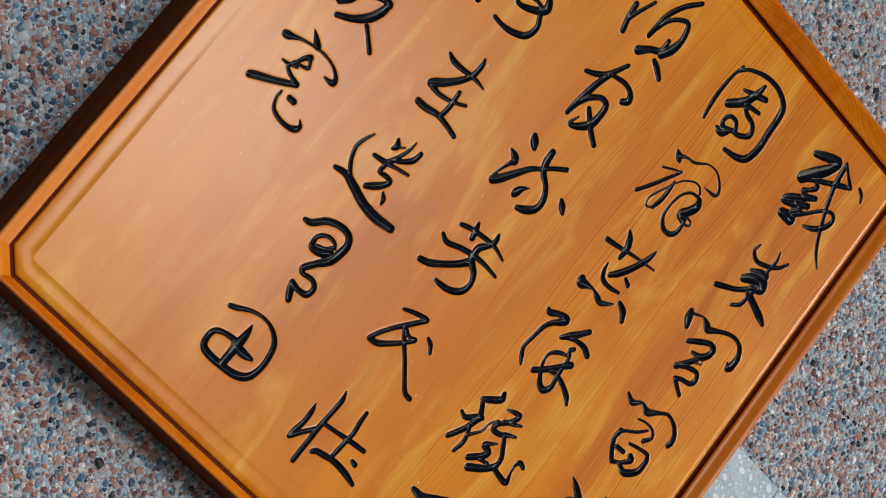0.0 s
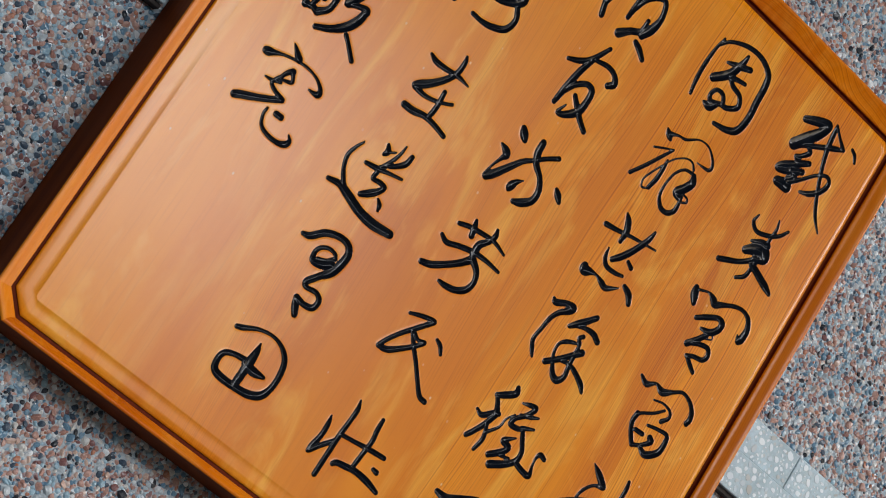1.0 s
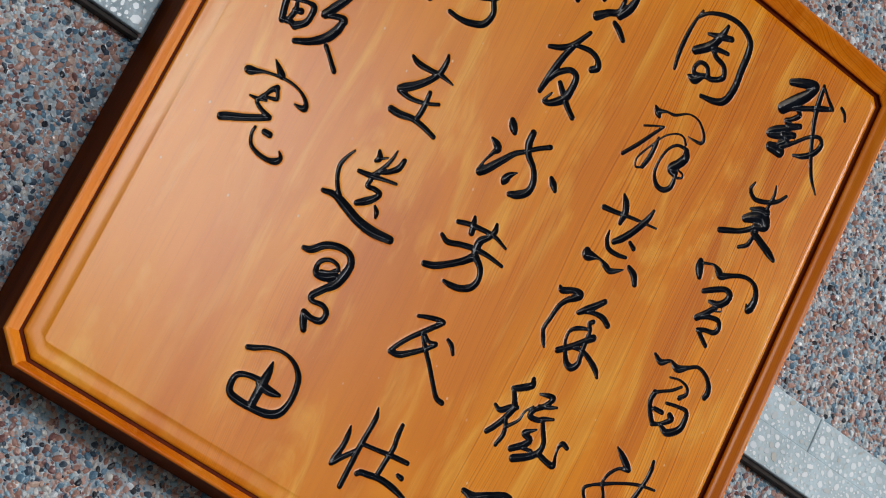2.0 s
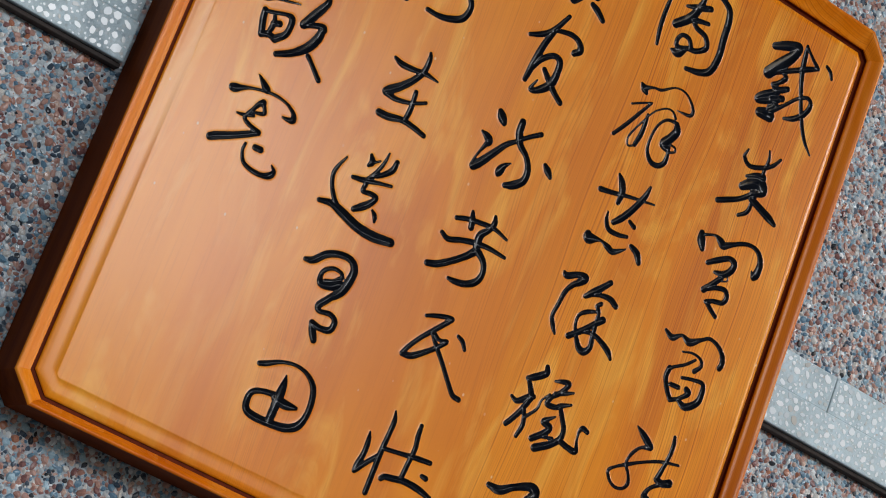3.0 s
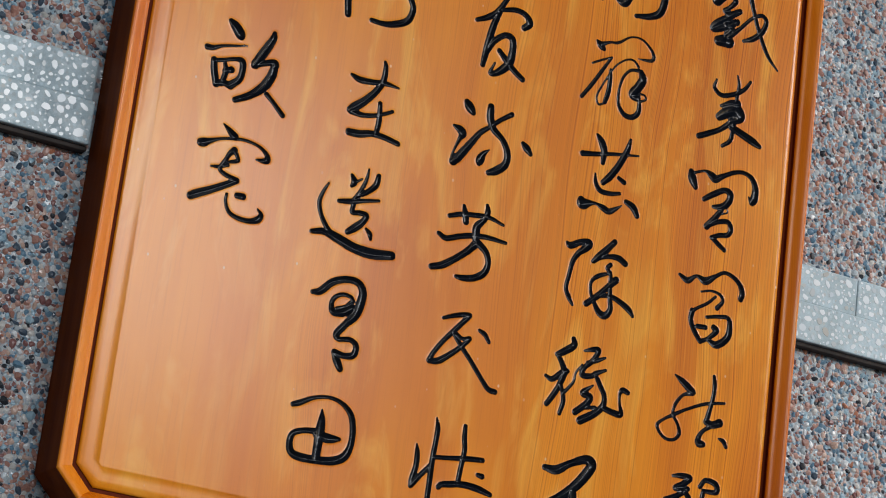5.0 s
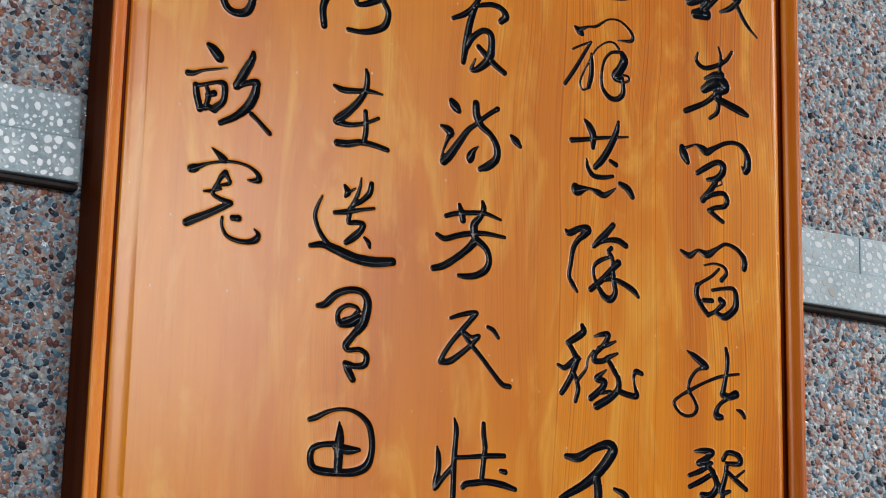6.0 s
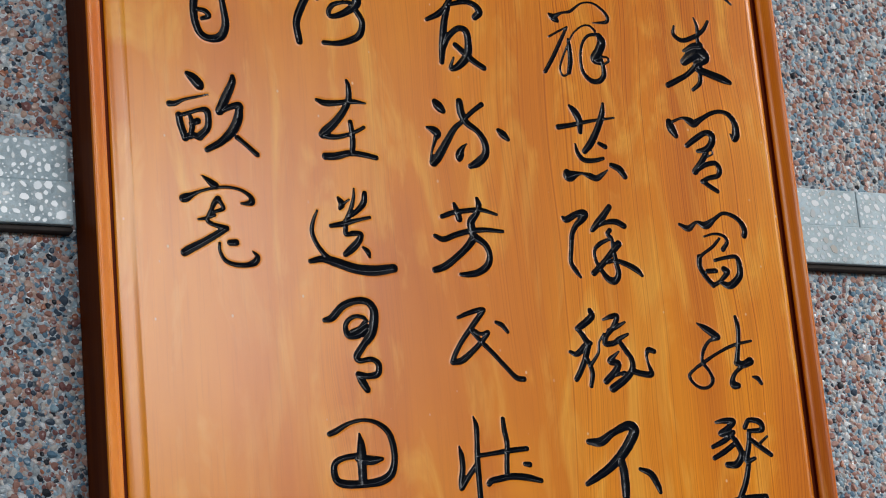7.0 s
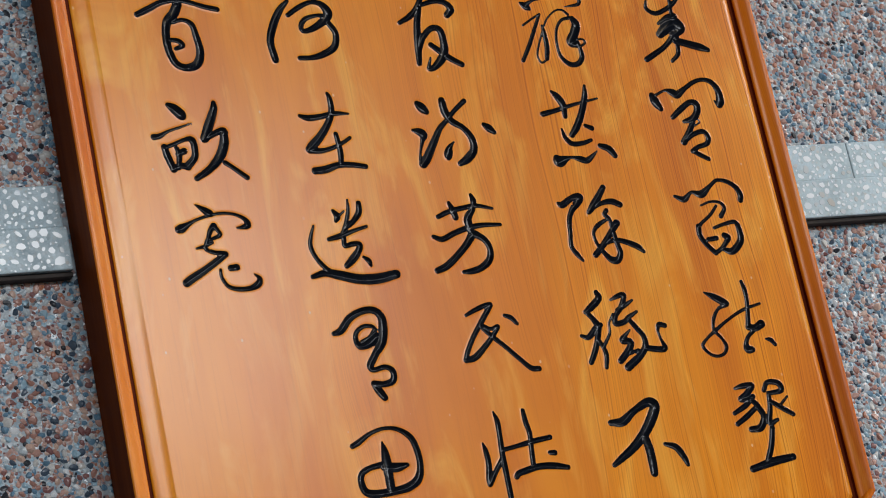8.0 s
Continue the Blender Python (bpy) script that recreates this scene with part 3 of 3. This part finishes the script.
brush(g, (63, -168, 60), (8, -335, 66), (-69, -483, 66))
brush(g, (-266, -555, 72), (-4, -505, 85), (218, -482, 73))
character(g, 0.2736, -0.2096)
g = []
brush(g, (-389, 22, 64), (-368, -138, 70), (-331, -277, 69))
brush(g, (-364, -189, 41), (-325, -44, 47), (-235, 188, 41))
brush(g, (190, 575, 54), (56, 404, 59), (-34, 215, 65), (-55, 49, 70), (-68, -101, 53))
brush(g, (-63, -60, 35), (12, 167, 47), (125, 286, 53), (211, 301, 65), (261, 146, 71), (234, -14, 100), (172, -138, 88))
brush(g, (-63, -292, 99), (40, -188, 76), (144, -109, 71), (151, 25, 53))
brush(g, (153, -235, 59), (228, -266, 76), (319, -327, 59))
character(g, 0.0112, 0.2987)
g = []
brush(g, (-312, 115, 46), (-183, 185, 63), (-82, 286, 64), (27, 494, 47))
brush(g, (-73, 276, 64), (-126, 103, 75), (-162, -109, 80), (-191, -318, 57))
brush(g, (-50, 298, 46), (111, 339, 58), (222, 316, 64), (269, 244, 82), (216, 185, 70))
brush(g, (-161, -178, 51), (-93, -45, 63), (16, 48, 63), (102, 27, 75), (116, -102, 81), (89, -233, 92), (-18, -348, 74), (-100, -376, 46), (-59, -261, 23))
brush(g, (-27, -126, 57), (53, -195, 69), (155, -279, 69), (261, -343, 63))
character(g, 0.0046, 0.2015)
g = []
brush(g, (-321, 329, 30), (-353, 178, 42), (-367, -1, 54), (-362, -198, 54), (-333, -372, 42))
brush(g, (-340, 237, 36), (-239, 353, 43), (-43, 446, 55), (158, 464, 62), (325, 394, 74), (373, 270, 87), (386, 60, 86), (402, -129, 86), (364, -310, 86), (252, -392, 73), (81, -435, 49))
brush(g, (25, 368, 43), (6, 250, 80), (-63, 76, 104), (-204, -71, 97))
brush(g, (-149, 163, 37), (-10, 217, 73), (126, 275, 68))
brush(g, (-31, 68, 73), (60, 96, 55), (158, 119, 49))
brush(g, (-31, 68, 61), (48, 11, 61), (175, -20, 61), (226, -122, 67), (125, -213, 61), (11, -243, 61), (-67, -332, 103), (-155, -338, 30))
brush(g, (68, -228, 55), (4, -139, 55), (-88, -142, 49), (-127, -222, 54), (-92, -282, 61), (-1, -254, 61))
character(g, 0.1434, 0.3139)
g = []
brush(g, (-151, 270, 41), (-251, 168, 73), (-345, 9, 82), (-399, -150, 77), (-382, -333, 72))
brush(g, (-169, 124, 50), (-51, 198, 55), (86, 253, 51), (196, 227, 69), (246, 133, 97), (184, 53, 83), (53, -25, 64), (-42, -45, 50), (-54, 13, 55), (5, 81, 51), (127, 113, 42), (216, 99, 55))
brush(g, (227, 40, 65), (284, -77, 65), (245, -215, 74), (114, -292, 69), (-7, -322, 55), (-132, -323, 50))
character(g, -0.1245, 0.2116)
g = []
brush(g, (-383, 157, 61), (-265, 210, 66), (-124, 275, 58), (32, 294, 53), (159, 264, 49), (283, 221, 54), (410, 190, 54))
brush(g, (24, 249, 93), (-25, 160, 98), (-106, 71, 88), (-140, -63, 79), (-136, -220, 79), (-93, -344, 75), (-4, -392, 75), (110, -362, 88), (165, -241, 80), (152, -71, 67), (129, 43, 58), (50, 90, 44), (-52, 70, 44))
brush(g, (-94, -109, 48), (-31, -122, 53), (4, -168, 53), (-67, -200, 40))
character(g, -0.2528, 0.2126)
g = []
brush(g, (-333, 285, 25), (-283, 246, 79), (-244, 216, 46))
brush(g, (-276, 260, 58), (-183, 307, 29), (-83, 333, 34), (54, 431, 21), (185, 443, 25), (294, 377, 34), (343, 305, 42), (323, 254, 42), (243, 238, 30), (165, 229, 13))
brush(g, (-356, 38, 25), (-256, 97, 25), (-144, 157, 21))
brush(g, (-143, 154, 29), (-226, 11, 42), (-331, -173, 46), (-439, -340, 45))
brush(g, (-141, 29, 29), (-137, -53, 50), (-141, -200, 58), (-170, -327, 50))
brush(g, (-177, -341, 25), (-239, -369, 25), (-268, -299, 25), (-237, -202, 25), (-152, -28, 21))
brush(g, (-131, 13, 21), (-66, 106, 21), (40, 186, 21), (123, 193, 25), (177, 144, 34))
brush(g, (189, 108, 42), (88, 82, 34), (12, -15, 33), (-21, -166, 33), (-9, -306, 42), (70, -395, 58), (166, -394, 58), (227, -325, 59), (228, -220, 46), (220, -161, 38))
brush(g, (217, 99, 59), (241, 26, 97), (200, -66, 101), (145, -154, 105), (192, -185, 80))
brush(g, (221, -129, 25), (283, -133, 25), (297, -172, 29), (237, -212, 25))
character(g, 0.1429, 0.2031)
g = []
brush(g, (-349, 306, 79), (-200, 384, 111), (-60, 439, 103), (-92, 325, 119), (-199, 170, 143), (-319, 10, 133))
brush(g, (-264, 51, 84), (-86, 149, 60), (118, 276, 67), (254, 350, 43))
brush(g, (35, 505, 42), (49, 378, 67), (76, 212, 66), (145, 6, 54), (254, -239, 54), (368, -422, 48), (496, -541, 24))
brush(g, (45, 496, 36), (141, 422, 42), (233, 360, 55))
brush(g, (-139, 95, 48), (-91, 58, 62), (-165, -36, 55), (-221, -77, 48), (-144, -99, 69), (-27, -30, 55))
brush(g, (-24, -37, 55), (-165, -139, 76), (-303, -247, 82), (-333, -311, 82), (-196, -256, 82), (-53, -160, 76))
brush(g, (-174, -217, 82), (-108, -259, 83), (-170, -332, 68))
brush(g, (-261, -424, 110), (-147, -401, 145), (-120, -429, 75))
brush(g, (-157, -370, 71), (-2, -210, 48), (127, -67, 42), (246, 0, 48), (306, -52, 60), (268, -173, 66), (163, -281, 66), (43, -342, 36))
brush(g, (346, 429, 43), (406, 398, 49), (449, 334, 37))
character(g, 0.2782, 0.3157)
g = []
brush(g, (-215, 307, 24), (-231, 213, 47), (-136, 155, 53), (18, 210, 53), (130, 289, 47), (200, 393, 36))
brush(g, (36, 415, 24), (62, 317, 41), (50, 166, 47), (62, 27, 71), (37, -157, 53), (15, -296, 53), (-76, -379, 41))
brush(g, (-132, 41, 38), (-15, 102, 69), (67, 116, 84))
brush(g, (-143, -79, 91), (-47, -7, 130), (58, 39, 146), (113, -23, 108), (12, -82, 92))
brush(g, (-368, -350, 64), (-259, -293, 64), (-116, -210, 58), (42, -69, 71))
brush(g, (18, -151, 82), (153, -193, 88), (288, -234, 89), (379, -267, 53))
character(g, 0.2763, 0.2007)
carve()


# ---- the terrazzo band across the wall ----
def tile(x0, x1, z0, z1, proud, seed):
    """A terrazzo tile with pale marble chips laid into its face."""
    rnd = random.Random(seed)
    ob = part("terrazzo_tile", box((x0 + 0.0006, -proud, z0 + 0.0006), (x1 - 0.0006, 0.004, z1 - 0.0006), 0.0012), TERRAZZO, wall)
    bm = bmesh.new()
    taken = []
    tries = int((x1 - x0) * (z1 - z0) * 90000)
    for k in range(2 * tries):
        # large chips first, then small ones between them
        r = 0.0024 + 0.0034 * rnd.random() ** 1.3 if k < tries else rnd.uniform(0.0010, 0.0022)
        x, z = rnd.uniform(x0 + r + 0.001, x1 - r - 0.001), rnd.uniform(z0 + r + 0.001, z1 - r - 0.001)
        if any((x - a) ** 2 + (z - b) ** 2 < (r + c + 0.0005) ** 2 for a, b, c in taken):
            continue
        taken.append((x, z, r))
        n, turn, long = rnd.randint(6, 9), rnd.uniform(0, 6.28), rnd.uniform(0.45, 0.95)
        lean = rnd.uniform(0, 3.14)
        ring = []
        for k in range(n):
            a = turn + 6.283 * k / n
            s = r * rnd.uniform(0.8, 1.15)
            u, w = s * math.cos(a), s * math.sin(a) * long
            ring.append((x + u * math.cos(lean) - w * math.sin(lean), z + u * math.sin(lean) + w * math.cos(lean)))
        low = [bm.verts.new((a, -proud + 0.0003, b)) for a, b in ring]
        top = [bm.verts.new((x + (a - x) * 0.94, -proud - 0.0003, z + (b - z) * 0.94)) for a, b in ring]
        bm.faces.new(top)
        for k in range(n):
            bm.faces.new((low[k], low[(k + 1) % n], top[(k + 1) % n], top[k]))
    bmesh.ops.recalc_face_normals(bm, faces=bm.faces[:])
    tagged(part("marble_chips", bm, CHIP, ob, "pale marble chips"), kind="stuff")
    return ob


UPPER, LOWER = 0.007, 0.017
GAP = -0.3800                  # the band stops short of the plaque here, and starts again behind it
for k, (a, b) in enumerate(((-1.3, -0.82), (-0.82, GAP), (0.20, 0.485), (0.485, 1.085))):
    tile(a, b, MID + 0.0395, MID + 0.0815, UPPER, 100 + k)
for k, (a, b) in enumerate(((-1.3, -0.93), (-0.93, GAP), (0.20, 0.70), (0.70, 1.085))):
    tile(a, b, MID - 0.0045, MID + 0.0380, LOWER, 200 + k)
for a, b in ((-1.3, GAP), (0.20, 1.085)):
    part("band_joint", box((a, -0.005, MID - 0.003), (b, 0.004, MID + 0.0805)), JOINT, wall)
    # thin dark brown strip along the band's lower edge
    part("sealing_strip", box((a, -0.0115, MID - 0.0088), (b, 0.003, MID - 0.0042), 0.0008), UNDER_STRIP, wall, "dark brown strip under the terrazzo band")


# ---- washed pebbles bedded in the wall ----
def pebble_shapes(count):
    """A few worn stones, as lists of corners and faces."""
    shapes = []
    for k in range(count):
        rnd = random.Random(900 + k)
        bm = bmesh.new()
        bmesh.ops.create_icosphere(bm, subdivisions=1, radius=1.0)
        long, thin = rnd.uniform(0.62, 0.95), rnd.uniform(0.55, 0.8)
        for v in bm.verts:
            s = 1 + 0.75 * noise.noise(v.co * 1.9 + Vector((k * 3.1, 0, 0)))
            v.co = Vector((v.co.x * s, v.co.y * s * thin, v.co.z * s * long))
        bmesh.ops.subdivide_edges(bm, edges=bm.edges[:], cuts=1, smooth=0.25, use_grid_fill=True)
        bm.verts.ensure_lookup_table()
        shapes.append(([v.co.copy() for v in bm.verts], [tuple(v.index for v in f.verts) for f in bm.faces]))
        bm.free()
    return shapes


SHAPES = pebble_shapes(14)
rnd = random.Random(77)
# only the stretch of wall round the plaque carries single stones
X0, X1, Z0, Z1 = -0.57, 0.69, MID - 0.50, MID + 0.60
grid, stones = {}, []
for r_low, r_high, tries in ((0.0028, 0.0038, 20000), (0.0019, 0.0029, 170000), (0.0012, 0.0019, 330000)):
    for _ in range(tries):
        x, z, r = rnd.uniform(X0, X1), rnd.uniform(Z0, Z1), rnd.uniform(r_low, r_high)
        if abs(x) < HALF - 0.02 and LOW + 0.03 < z < HIGH - 0.03:
            continue
        if MID - 0.0082 - 0.6 * r < z < MID + 0.0805 + 0.6 * r:
            continue
        i, j = int(x / 0.011), int(z / 0.011)
        near = [s for a in (-1, 0, 1) for b in (-1, 0, 1) for s in grid.get((i + a, j + b), ())]
        if any((x - s[0]) ** 2 + (z - s[1]) ** 2 < (0.74 * (r + s[2])) ** 2 for s in near):
            continue
        grid.setdefault((i, j), []).append((x, z, r))
        stones.append((x, z, r))
verts, faces = [], []
single = 0
meshes = []
for k, (corners, sides) in enumerate(SHAPES):
    me = bpy.data.meshes.new("pebble")
    me.from_pydata([tuple(c) for c in corners], [], sides)
    me.materials.append(PEBBLE)
    meshes.append(me)
for x, z, r in stones:
    k = rnd.randrange(len(SHAPES))
    m = Matrix.LocRotScale((x, 0.0004 + 0.15 * r, z), Euler((rnd.uniform(-0.5, 0.5), rnd.uniform(0, 6.28), rnd.uniform(-0.5, 0.5)), "YXZ"), (r * 1.42, r * rnd.uniform(0.7, 1.1), r * 1.42))
    if single < 300 and r > 0.0026 and -0.50 < x < -0.38 and MID - 0.32 < z < MID + 0.30:
        single += 1
        ob = new("pebble", meshes[k])
        ob.parent, ob.matrix_basis = wall, m
        continue
    corners, sides = SHAPES[k]
    base = len(verts)
    verts.extend(tuple(m @ c) for c in corners)
    faces.extend(tuple(base + i for i in f) for f in sides)
me = bpy.data.meshes.new("pebbles")
me.from_pydata(verts, [], faces)
me.materials.append(PEBBLES)
pebbles = new("pebbles", me)
pebbles.parent = wall
tagged(pebbles, "worn brown, blue-grey and white pebbles set in cement", kind="stuff")
